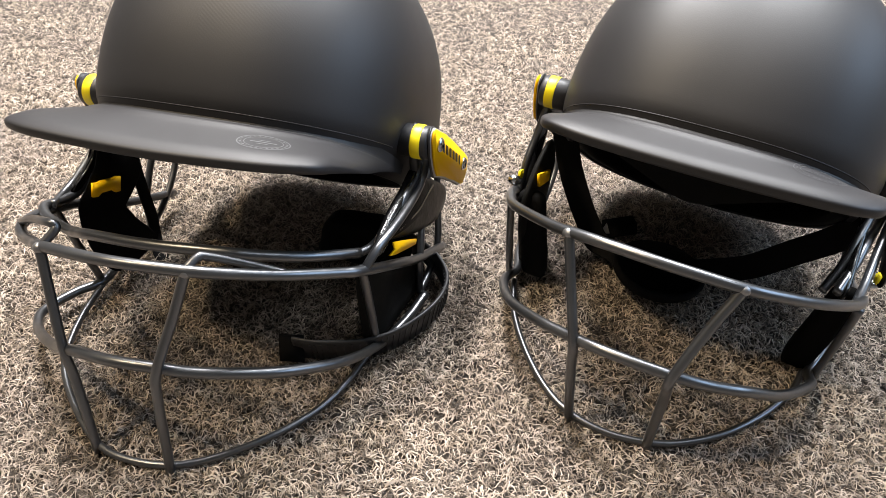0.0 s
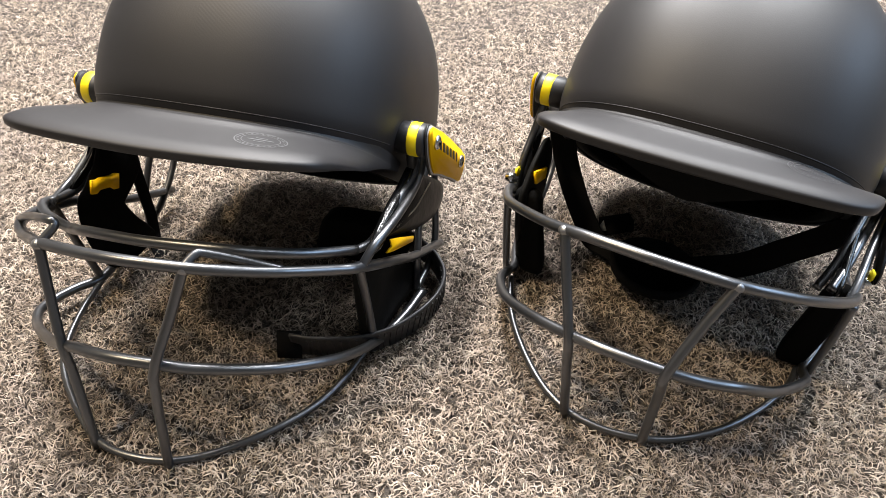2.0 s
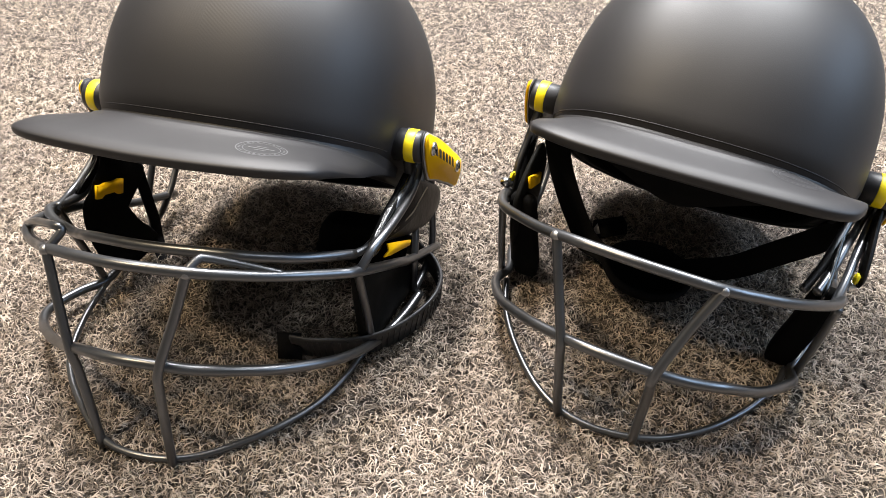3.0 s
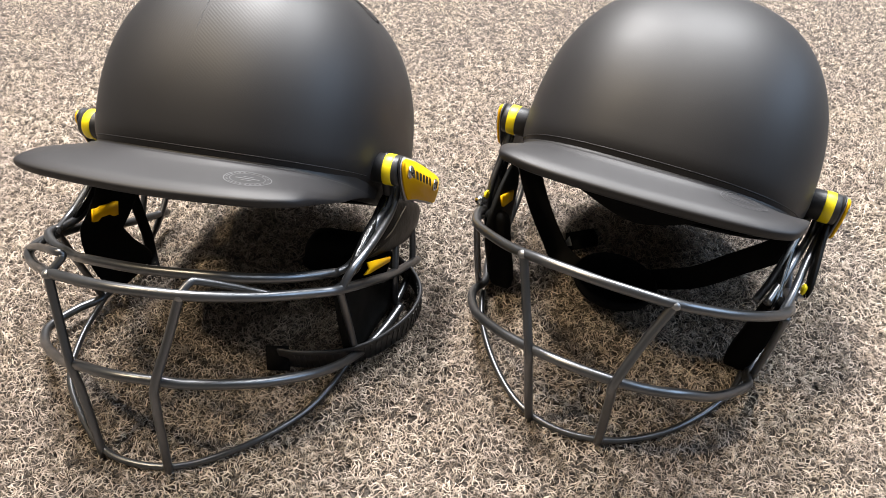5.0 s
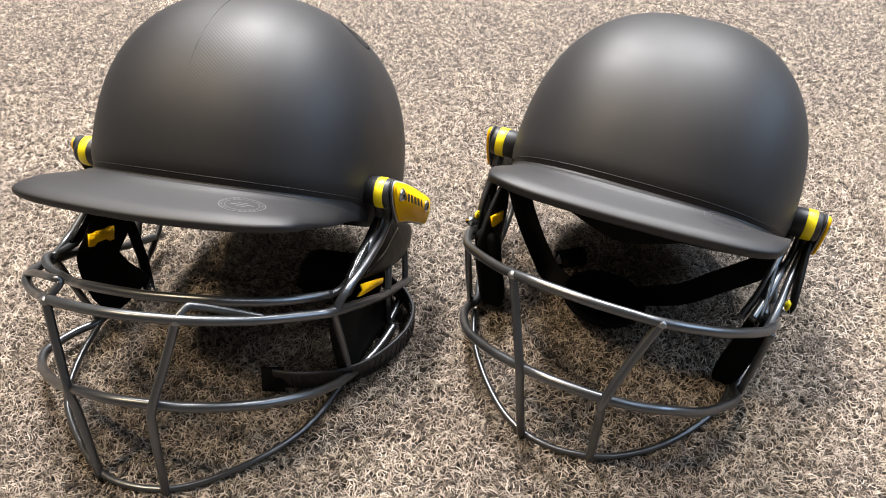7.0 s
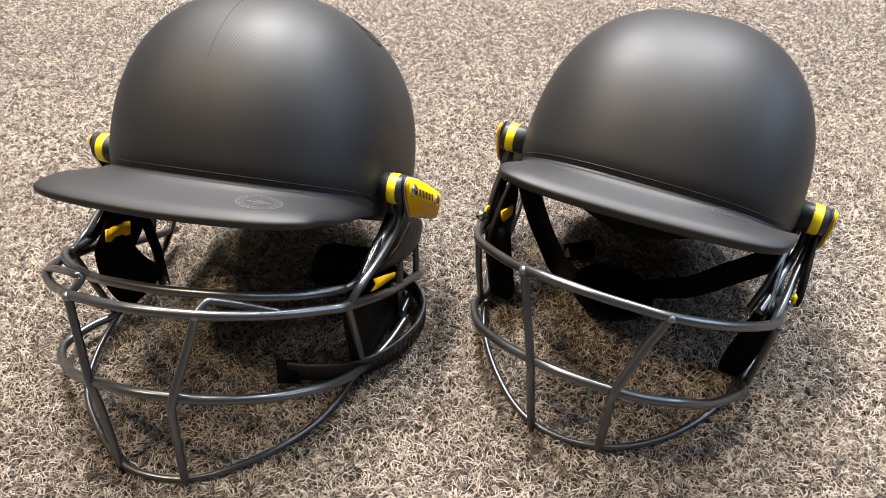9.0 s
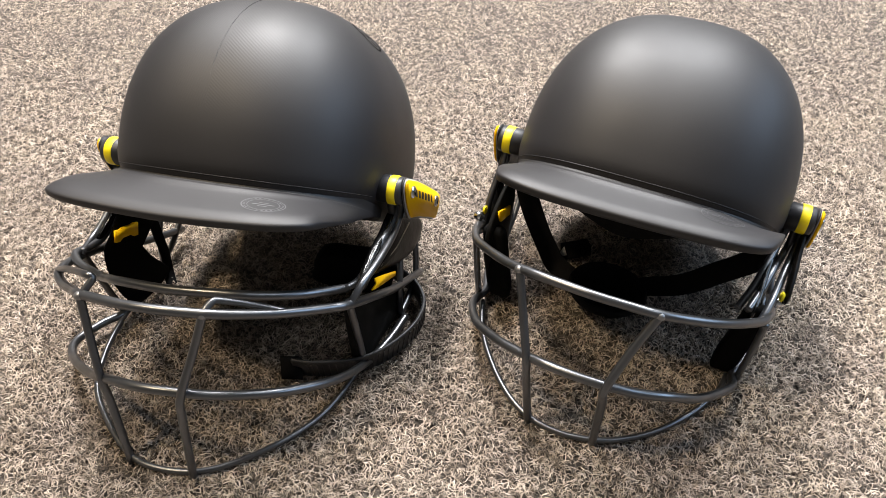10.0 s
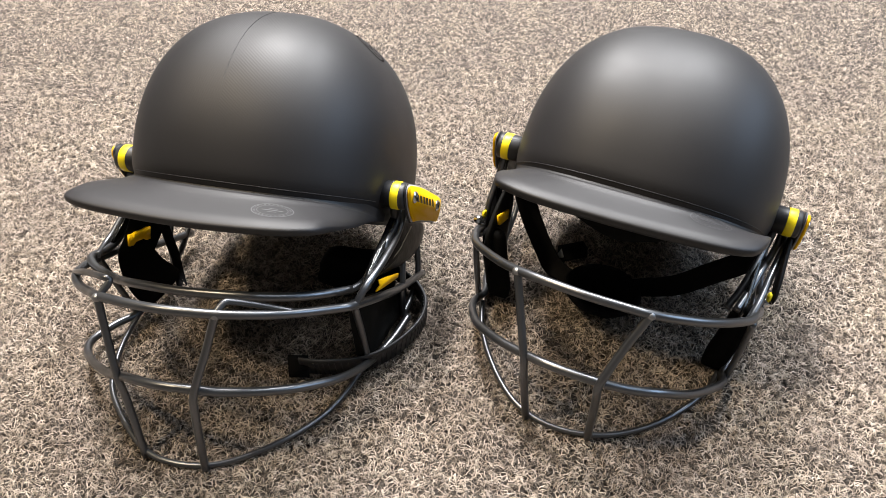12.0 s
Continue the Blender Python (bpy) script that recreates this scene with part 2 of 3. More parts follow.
# sheet under the pile whose dark colour deepens the shade in the gaps
backing = bmesh.new()
foot = [backing.verts.new((x + 0.015, y, -0.0065)) for x, y in ((-0.36, 0.17), (0.36, 0.17), (1.25, 1.65), (-1.25, 1.65))]
sheet = bmesh.ops.extrude_face_region(backing, geom=[backing.faces.new(foot)])["geom"]
bmesh.ops.translate(backing, vec=(0, 0, 0.0035), verts=[v for v in sheet if isinstance(v, bmesh.types.BMVert)])
tagged(part("carpet_backing", backing, MAT_GAP_SHADE, smooth=False), "woven backing under the carpet fibres, coloured dark as the shade between them", "carpet", kind="structure")


# ---- helmets ----
RX, RF, RB, RZ, PX, QZ, BROW = 0.1033, 0.124, 0.1133, 0.1253, 2.64, 2.37, -0.0125


def shell_point(a, z, grow=0.0):
    """A point of the dome in the shell's own frame: a turns from the front (0), z is the height over the widest ring."""
    c, s = -math.cos(a), math.sin(a)
    zz = max(z, 0) / (RZ + grow)
    k = max(1 - zz ** QZ, 0) ** (1 / QZ)
    h = (abs(s) ** PX + abs(c) ** PX) ** (1 / PX)
    tuck = 1.0 - 1.2 * min(z, 0) ** 2 / 0.01
    return Vector((s / h * k * (RX + grow) * tuck, c / h * k * ((RF if c < 0 else RB) + grow) * tuck, z))


def rim_height(a, drop):
    """The lower edge of the shell, lower by drop at the sides and at the neck."""
    ear, neck = drop
    u = (1 - math.cos(a)) / 2
    return -0.022 - neck * u ** 3 - ear * math.sin(a) ** 2


def liner_rim(a, drop, tongue):
    """The liner stops just inside the shell, but hangs lower at the forehead by tongue."""
    turn = (a + math.pi) % (2 * math.pi) - math.pi
    return rim_height(a, drop) + 0.001 - tongue * math.exp(-(turn / 0.62) ** 2)


def dome(bm_out, grow, drop, k=96, rows=34, rim=rim_height):
    rings = []
    for i in range(rows + 1):
        u = i / rows
        ring = []
        for j in range(k):
            a = 2 * math.pi * j / k
            if u < 0.22:
                z = rim(a, drop) * (1 - u / 0.22)
            else:
                z = (RZ + grow) * math.sin((u - 0.22) / 0.78 * math.pi / 2)
            ring.append(bm_out.verts.new(shell_point(a, min(z, (RZ + grow) * 0.99999), grow)))
        rings.append(ring)
    for r0, r1 in zip(rings, rings[1:]):
        for j in range(k):
            bm_out.faces.new((r0[j], r0[(j + 1) % k], r1[(j + 1) % k], r1[j]))
    bm_out.faces.new(rings[-1])
    return rings[0]


def liner_mesh(drop, tongue):
    """Foam liner with its own thickness."""
    bm = bmesh.new()
    rim = lambda a, low: liner_rim(a, low, tongue)
    outer = dome(bm, -0.0045, drop, 96, 28, rim)
    inner = dome(bm, -0.016, drop, 96, 28, rim)
    k = len(outer)
    for j in range(k):
        bm.faces.new((outer[j], inner[j], inner[(j + 1) % k], outer[(j + 1) % k]))
    return bm


def shell_mesh(thick, drop):
    bm = bmesh.new()
    outer = dome(bm, 0.0, drop)
    inner = dome(bm, -thick, drop)
    k = len(outer)
    for j in range(k):
        bm.faces.new((outer[j], inner[j], inner[(j + 1) % k], outer[(j + 1) % k]))
    return bm


# lower edge of each peak's lip, from one end round the front to the other
LIP_A = mm((-99, -45.5, 3), (-98, -57.4, 10), (-95.8, -68.6, 16.8), (-91.7, -83.4, 24.8), (-82.7, -98.6, 31.1), (-53.1, -105.8, 33.3), (5.1, -105.8, 32.4), (63, -98.8, 30.7), (90.3, -87.5, 26.6), (97.5, -70.5, 17.7), (100.2, -53.8, 7.6), (101.1, -42.1, 0), (101.2, -30.6, -7))
LIP_B = mm((-99.5, -45.1, 1.4), (-98.5, -56.3, 8.2), (-96.4, -67.2, 15.4), (-92.1, -81.8, 23.5), (-83.2, -96.8, 30.8), (-54.5, -105.6, 33.4), (3, -107.4, 33.7), (60.3, -102, 31.7), (86.4, -91.5, 28), (94.6, -75, 23), (97.9, -58.2, 15.4), (99.4, -46.7, 8.9), (99.7, -35.5, 2))
LIP_AT = (-1, -0.86, -0.74, -0.6, -0.42, -0.2, 0, 0.2, 0.42, 0.6, 0.74, 0.86, 1)

# across the peak: share of the way from root to lip, height over that line
PEAK_TOP = ((0.035, 0.0008), (0.06, 0.0012), (0.09, 0.0012), (0.14, 0.0007), (0.25, 0.0007), (0.42, 0.0011), (0.58, 0.0016), (0.68, 0.0019), (0.75, 0.0021), (0.81, 0.0021), (0.87, 0.0018), (0.92, 0.0013), (0.96, 0.0008), (0.985, 0.0002), (1.0, -0.0007))


def lip_point(lip, u):
    i = max(k for k in range(len(LIP_AT) - 1) if LIP_AT[k] <= u)
    f = (u - LIP_AT[i]) / (LIP_AT[i + 1] - LIP_AT[i])
    line = spline(lip, 12)
    g = (i + f) * 12
    k = min(int(g), len(line) - 2)
    return line[k].lerp(line[k + 1], g - k)


def peak_mesh(dome_pose, lip, brow, tall, tail):
    """The peak, from its root on the brow over a flat top and a rolled shoulder to its upright lip; it dies into the shell at both ends."""
    bm = bmesh.new()
    cols = 96
    rows = []
    upward = (dome_pose.to_3x3() @ Vector((0, 0.25, 1))).normalized()
    for i in range(cols + 1):
        u = -1 + 2 * i / cols
        long = tail and u > 0
        root = dome_pose @ (shell_point(u * math.radians(74 if long else 62), 0.0, -0.0022) + Vector((0, 0, brow - (0.014 if long else 0.004) * u ** 4)))
        start = 0.9 if long else 0.84
        end = max(0.0, (abs(u) - start) / (1 - start))
        end = end * end * (3 - 2 * end)
        low = lip_point(lip, u).lerp(root, end * 0.93)
        fade = min(1.0, max(0.0, (u - 0.5) / 0.42)) if long else 0.0
        fade = fade * fade * (3 - 2 * fade)
        drop = tall * (1 - 0.8 * end) * (1 - 0.85 * fade)
        tip = low + Vector((0, 0, drop))
        out = tip - root
        face = Vector((out.x, out.y, 0)).normalized()
        thin = min(1.0, out.length / 0.034) * (1 - 0.85 * fade)
        col = [bm.verts.new(root + out * f + upward * h) for f, h in ((0.0, 0.0062), (0.004, 0.0034), (0.013, 0.0014))]
        col += [bm.verts.new(root + out * f + Vector((0, 0, h * thin))) for f, h in PEAK_TOP]
        col += [bm.verts.new(low + face * (b * thin) + Vector((0, 0, drop * z))) for b, z in ((0.0003, 0.5), (0.0003, 0.22), (-0.0002, 0.06), (-0.0012, 0.0), (-0.0030, 0.04))]
        col.append(bm.verts.new(root.lerp(low, 0.5) - upward * (0.0035 * thin)))
        col.append(bm.verts.new(root - upward * (0.010 * thin)))
        rows.append(col)
    for r0, r1 in zip(rows, rows[1:]):
        for j in range(len(r0) - 1):
            bm.faces.new((r0[j], r0[j + 1], r1[j + 1], r1[j]))
    return bm


def both(points):
    """The same line on both sides of the helmet."""
    return [points, [Vector((-q.x, q.y, q.z)) for q in points]]


def side_plate(outline, x0, thick, side, bevel=0.0008):
    """A plate standing upright at the helmet's side; outline in mm of (y, z)."""
    bm = plate_mesh([(y / 1000, z / 1000) for y, z in outline], thick, bevel)
    to_side = Matrix(((0, 0, 1, x0), (1, 0, 0, 0), (0, 1, 0, 0), (0, 0, 0, 1)))
    bmesh.ops.transform(bm, matrix=to_side, verts=bm.verts)
    if side < 0:
        bmesh.ops.scale(bm, vec=(-1, 1, 1), verts=bm.verts)
    return bm


def round_outline(points, per=4):
    """A smooth closed outline through the corner points."""
    p = [Vector((*q, 0)) for q in points]
    k = len(p)
    out = []
    for i in range(k):
        a, b, c, d = p[i - 1], p[i], p[(i + 1) % k], p[(i + 2) % k]
        for m in range(per):
            u = m / per
            q = 0.5 * (2 * b + (c - a) * u + (2 * a - 5 * b + 4 * c - d) * u * u + (3 * b - a - 3 * c + d) * u ** 3)
            out.append((q.x, q.y))
    return out


def cushion(outline, x0, x1, side, bulge=0.004, toe=0.0):
    """A stuffed pad between two upright planes, with its outline in mm of (y, z); toe turns it inwards."""
    ring = round_outline(outline, 5)
    cy = sum(y for y, z in ring) / len(ring)
    cz = sum(z for y, z in ring) / len(ring)
    bm = bmesh.new()
    rings = []
    steps = ((x0 - bulge, 0.0), (x0 - bulge * 0.9, 0.55), (x0 - bulge * 0.3, 0.88), (x0 + 0.001, 0.97), (x0 * 0.6 + x1 * 0.4, 1.0), (x1 - 0.001, 0.97), (x1 + bulge * 0.3, 0.88), (x1 + bulge * 0.9, 0.55), (x1 + bulge, 0.0))
    for x, f in steps:
        f = max(f, 0.02)
        rings.append([bm.verts.new((side * (x + toe * (y * f + cy * (1 - f) + 65) / 1000), (cy + (y - cy) * f) / 1000, (cz + (z - cz) * f) / 1000)) for y, z in ring])
    k = len(ring)
    for r0, r1 in zip(rings, rings[1:]):
        for j in range(k):
            bm.faces.new((r0[j], r0[(j + 1) % k], r1[(j + 1) % k], r1[j]))
    bm.faces.new(rings[0])
    bm.faces.new(rings[-1])
    return bm


def ball(c, r):
    bm = bmesh.new()
    bmesh.ops.create_uvsphere(bm, u_segments=16, v_segments=10, radius=r)
    bmesh.ops.translate(bm, vec=c, verts=bm.verts)
    return bm


BADGE = [(4.5, -2), (6, 1.5), (9, 3.2), (12, 2.4), (30, -11.5), (48, -27.5), (58, -37), (69, -47.5), (71, -49), (76, -54), (81.5, -60), (82, -63), (80.5, -67), (79.5, -71), (74, -74), (67.5, -75.5), (60, -69), (50, -60.5), (40, -53), (30.5, -45), (20, -37.5), (11.2, -31.6), (8, -24), (5, -13)]
ARM_PAD_LONG = [(8, -34), (28, -46), (54, -66), (72, -82), (75, -92), (64, -99), (42, -95), (10, -80), (-22, -60), (-46, -44), (-54, -39), (-44, -37), (-18, -36)]
SLEEVE_LONG = [(12, -26), (-8, -29), (-30, -29.5), (-50, -33), (-62, -38), (-60, -45), (-46, -44), (-28, -40), (-8, -38.5), (12, -37)]
SLEEVE_TALL = [(-6, -4), (-16, -22), (-27, -38), (-33, -52), (-31, -66), (-22, -64), (-24, -48), (-16, -34), (-4, -16)]
SLEEVE_BENT = [(-10, -14), (-22, -30), (-40, -40), (-56, -46), (-54, -52), (-40, -48), (-26, -42), (-12, -28)]
ARM_STRIP_SHORT = [(2, -12), (-12, -18), (-30, -25), (-46, -34), (-50, -41), (-42, -44), (-24, -38), (-6, -30), (6, -22)]
PAD_NOTCHED = [(-38, -36), (-25, -27), (2, -56), (-2, -65), (-17, -68), (-25, -71), (-18.6, -93), (-8, -112), (-6, -122), (-24, -125), (-50, -119), (-62, -100), (-66, -74), (-62, -52), (-51.5, -45)]
PAD_FULL = [(-67, -54), (-62, -52), (-45, -64), (-25, -79), (-4, -94), (10, -104), (14, -110), (12, -122), (8, -126), (-20, -126), (-50, -125), (-64, -122), (-67, -100), (-68, -76)]
PAD_TALL = [(-58, -38), (-43, -27), (-22, -22), (-9, -38), (-12, -56), (-18, -75), (-14, -100), (-12, -116), (-20, -119), (-44, -119), (-52, -116), (-58, -96), (-67, -68), (-65, -48)]
ARM_BACKING = [(4, -10), (-12, -20), (-30, -27), (-50, -35), (-66, -42), (-66, -56), (-50, -56), (-28, -46), (-8, -36), (6, -24)]
PAD_WING = [(92, -46), (106, -46), (107, -56), (105.5, -68), (102, -89), (99.5, -104), (97, -114), (94, -116), (84, -116), (81, -113), (82, -98), (85, -80), (88, -60)]
TAG = [(-50, -40), (-33, -52), (-11, -68), (-13, -71), (-30, -61.5), (-47.5, -51.5), (-57, -45), (-48, -47)]
INNER_TAG_LONG = [(-47, -42.5), (-43, -44.7), (-39.5, -45.2), (-31, -49), (-26.6, -50), (-22.8, -52.5), (-27.4, -62), (-31.5, -60.3), (-34, -56.6), (-43, -52.8), (-47, -53.4), (-51, -51.2)]
INNER_TAG_SHORT = [(-54, -30.5), (-29, -41.5), (-30, -50.5), (-50, -43)]


def grown(outline, by):
    """The same outline, a little wider all round, in mm."""
    k = len(outline)
    out = []
    for i in range(k):
        (x0, y0), (x1, y1) = outline[i - 2], outline[(i + 2) % k]
        d = math.hypot(x1 - x0, y1 - y0)
        out.append((outline[i][0] - by * (y1 - y0) / d, outline[i][1] + by * (x1 - x0) / d))
    return out


def bead_mesh(z, reach, r, drop):
    """A thin raised line round the brow of the shell."""
    line = []
    for i in range(61):
        a = math.radians(reach) * (-1 + 2 * i / 60)
        line.append(shell_point(a, z - drop * (abs(i - 30) / 30) ** 3, 0.0))
    return sweep(line, [(0.00028 * math.cos(math.pi * k / 4), r * math.sin(math.pi * k / 4)) for k in range(8)])


def slab(outline, y0, y1, bulge=0.003):
    """A stuffed pad facing forwards; outline in mm of (x, z)."""
    bm = cushion(outline, y0, y1, 1, bulge)
    bmesh.ops.transform(bm, matrix=Matrix(((0, 1, 0, 0), (1, 0, 0, 0), (0, 0, 1, 0), (0, 0, 0, 1))), verts=bm.verts)
    return bm


def add_pivot(root, up, s, px, py, pz):
    """Round hinge with its yellow band, and the yellow badge plate on its backing, on one side (s) of a helmet."""
    flip = up @ Matrix.Translation((0, py, pz - 0.001)) @ (pose(0, 0, 0) if s > 0 else pose(0, 0, 0, 0, 0, 180))
    q = abs(px)
    hub = part("pivot_housing", disc_lathe([(q - 0.022, 0.0099), (q - 0.0145, 0.0102), (q - 0.0142, 0.0099), (q - 0.0136, 0.0099), (q - 0.0133, 0.0104), (q + 0.0055, 0.0105), (q + 0.0068, 0.0100), (q + 0.0072, 0.0090)]), MAT_RUBBER, root, "black rubber pivot housing", m=flip)
    part("pivot_band", disc_lathe([(q - 0.0036, 0.0100), (q - 0.0032, 0.0107), (q - 0.0026, 0.01085), (q + 0.0024, 0.01085), (q + 0.0030, 0.0107), (q + 0.0034, 0.0100)]), MAT_YELLOW, hub, "bright yellow band", m=flip)
    bo = up @ Matrix.Translation((0, py - 0.010, pz + 0.006))
    x = q + 0.0072
    back = part("badge_backing", side_plate(grown(BADGE, 1.6), x, 0.0016, s, 0.0005), MAT_RUBBER, root, "black backing plate with a painted edge highlight", m=bo)
    # the highlight on the rubber edge, painted as a thin pale plate
    part("rim_line", side_plate(grown(BADGE, 0.9), x + 0.0016, 0.0005, s, 0.0002), MAT_EDGE_HIGHLIGHT, back, "thin pale line painted as the backing's edge highlight", m=bo)
    part("badge", side_plate(BADGE, x + 0.0021, 0.0026, s, 0.0009), MAT_AMBER, back, "amber yellow badge plate", m=bo)
    for y, z in ((14, -9.5), (68, -57.5)):
        at = bo @ Matrix.Translation((s * (x + 0.0046), y / 1000, z / 1000)) @ pose(0, 0, 0, 0, 0, 0 if s > 0 else 180)
        part("screw", disc_lathe([(0, 0.0048), (0.0012, 0.0047), (0.0022, 0.0038), (0.0024, 0.0030), (0.0014, 0.0026), (0.0013, 0.001)], 20), MAT_CHROME, back, "polished screw head", m=at)
    for k in range(6):
        f = (k + 0.5) / 6
        y, z = 19 + f * 43, -14 - f * 37.5
        wide = 1.3 if k == 5 else 1.9
        bar = side_plate([(y - wide, z + 5.4), (y + wide, z + 1.9), (y + wide, z - 5.0), (y - wide, z - 1.6)], x + 0.00475, 0.0004, s, 0)
        part("print_bar", bar, MAT_INK, back, "dark printed mark", smooth=False, m=bo)


def helmet(name, place, yaw, roll, shell_pose, lip, brow, lip_tall, drop, tongue, high, rods, welds, pivots, shell_mat, label):
    """Shell, liner, peak, hinges and grille; the pads and straps are added after it."""
    root = tagged(new(name), label, "cricket helmet", group="cricket helmets")
    root.matrix_world = Matrix.Translation((place[0], place[1], 0)) @ Matrix.Rotation(radians(yaw), 4, "Z")
    up = Matrix.Translation((0, 0, high)) @ Matrix.Rotation(-radians(roll), 4, "Y")
    sx, sy, sz, pitch, turn = shell_pose
    dome_pose = Matrix.Rotation(radians(turn), 4, "Z") @ pose(sx, sy, sz, pitch)
    sm = up @ dome_pose
    shell = part("shell", shell_mesh(0.004, drop), shell_mat, root, "matte black moulded shell", m=sm)
    part("brow_bead", bead_mesh(brow + 0.0055, 66, 0.0003, 0.004), shell_mat, shell, m=sm)
    part("liner", liner_mesh(drop, tongue), MAT_LINER, root, "black foam liner inside the shell", m=sm)
    part("peak", peak_mesh(dome_pose, lip, brow, lip_tall, lip is LIP_A), shell_mat, root, "matte black moulded peak", m=up)
    for s, at in zip((-1, 1), pivots):
        add_pivot(root, up, s, *at)
    bars, r = rods[0]
    grille = part("grille", rod(bars, r), MAT_STEEL, root, "grey coated steel face grille", m=up)
    for pts, r in rods[1:]:
        part("bar", rod(pts, r), MAT_STEEL, grille, m=up)
    for joint in welds:
        bm = ball((0, 0, 0), 0.0036)
        bmesh.ops.scale(bm, vec=(1.05, 0.95, 0.9), verts=bm.verts)
        part("weld", bm, MAT_WELD, grille, "small pale weld bead", m=up @ Matrix.Translation(joint))
    return root, up, sm


SIDE = [(pts, 0.0026) for pts in (
    *both(mm((107, -74, -42), (107, -68, -80), (106, -62, -117))),
    mm((107, 62, -42), (109, 30, -66), (115, 4, -88), (116, -3, -100), (116, -5, -121)),
    mm((108, 66, -46), (110, 58, -75), (115, 42, -112), (116, 20, -121), (116, -4, -122)),
    mm((-114, 62, -42), (-114, 32, -72), (-113, 12, -98), (-112, 4, -121)),
    mm((-113, 66, -60), (-113, 56, -88), (-112, 40, -104), (-112, 22, -116), (-112, 6, -122)))]
ARMS_A = [(pts, 0.0027) for pts in (
    mm((109.5, -76, -42), (113.5, -64.3, -34.2), (116, -50.5, -32.7), (117, -33.9, -33.5), (117, -7.9, -34.8), (116.5, 8.4, -32), (116, 18, -24)),
    mm((98.7, -57.8, -46.6), (104, -50, -46), (108, -42.1, -41.4), (111, -30.8, -36.2), (112.5, -16.1, -32.2), (113, 4.1, -31.5), (112.5, 13, -24)),
    mm((-106, -74, -43), (-112, -57, -46), (-112.5, -41, -42.7), (-112, -19.5, -32), (-110, -8, -8)))]
ARMS_B = [(pts, 0.0027) for pts in (
    mm((101.9, -82, -34), (104, -72, -38), (108, -52, -38.5), (111, -30, -33), (113.7, -12, -28.6), (116, 2, -21), (114, 4, -6)),
    mm((94, -66, -42), (99.8, -46, -37), (103.5, -30, -32.2), (107.8, -12, -31), (110.9, 2, -25), (110, 4, -6)),
    mm((88, -58, -50), (94, -44, -40), (98, -30, -30), (102, -12, -22), (105, 2, -10)),
    mm((-107, -75.5, -38.8), (-112, -56, -54), (-113, -44, -61), (-113, -38, -54), (-113, -31, -38), (-112, -20, -24), (-110, -10, -4)),
    mm((-110, -36, -74), (-110.5, -34, -65), (-110.5, -35, -56), (-110.5, -30, -43), (-110.5, -19, -32), (-109, -8, -8)))]

A_U = mm((118.1, 44.1, -117.8), (116.1, -7.5, -88.5), (116.5, -34.9, -68.6), (109.5, -76, -42), (101.1, -89.5, -34.5), (81.3, -112.3, -21.4), (61.8, -127, -13), (40.3, -136.7, -8), (0.4, -144, -5), (-43.4, -138.2, -11.6), (-62.9, -128.9, -20.4), (-84.1, -117.2, -30.7), (-97.8, -106.2, -33.9), (-105.6, -90, -40.3), (-108.1, -70.9, -48.6), (-113.4, -34.1, -69.1), (-114.5, -8.2, -89.6), (-112.5, 40.7, -113.8))
A_T = mm((98.7, -57.8, -46.6), (79.6, -83.3, -33.1), (59.5, -99.3, -24.1), (39.2, -108.3, -18.9), (-1.1, -113.7, -19.1), (-41.3, -110.1, -24.6), (-59.6, -102.8, -32.9), (-71.8, -97.4, -38.2), (-94, -89.8, -39.2), (-107.3, -79.1, -41.2), (-108, -66, -46), (-109.5, -52, -50), (-109.5, -43.3, -49), (-109.5, -31.4, -43.9), (-109.5, -17.9, -34), (-108, -8, -8))
A_M = mm((120.4, -4.4, -123.1), (115.7, -32.4, -123.2), (108.5, -62, -118.4), (102.4, -99.6, -95.6), (82, -129.3, -78.5), (61.5, -145.3, -69.2), (42.3, -155.1, -63.9), (27.1, -160.5, -59.7), (0.2, -164.6, -58), (-26.9, -160.8, -63.5), (-42.4, -155.2, -72.4), (-61.1, -147.1, -84.4), (-85.2, -134.9, -97.3), (-107.5, -120.2, -109.1), (-117.8, -107.8, -112.8), (-119.1, -95.5, -115.5), (-112.7, -79.6, -116.3), (-104.7, -60.2, -119.4), (-110.9, -30.2, -121.6), (-113, -4.2, -122.6))
A_L = mm((105.4, -56.8, -123), (100.8, -65.8, -127.1), (95.6, -92.3, -128.6), (86.7, -116.6, -128.5), (70, -141.3, -127.5), (46.2, -163.3, -127.9), (24.4, -175.4, -128.2), (-0.4, -180.1, -127.1), (-22.7, -176.9, -127.1), (-47.7, -163.3, -126), (-75.3, -141.4, -125), (-88.6, -123.1, -124), (-98.4, -95.2, -122), (-104.4, -62.2, -120))
A_V1 = mm((40.9, -136.9, -8.9), (34.9, -148.5, -31.5), (27.3, -163.7, -58.7), (25.8, -168.1, -75.3), (24.4, -178.3, -131.8))
A_V2 = mm((-47.1, -138.7, -12.5), (-42.5, -149.4, -40.3), (-37.1, -160.2, -67.9), (-33.7, -164.2, -85.6), (-23.9, -178.8, -130.7))
PEG_1 = mm((40.6, -136.8, -8), (43.6, -128.2, -5.3), (47.8, -124.5, -6.8), (63.9, -117.3, -13.6), (81.2, -111.4, -20.6))
PEG_2 = mm((-46.5, -137, -11.8), (-42.3, -128.3, -5.6), (-49.1, -126.8, -4.5), (-77.1, -114.2, -18.1), (-100.6, -103.1, -33.9))
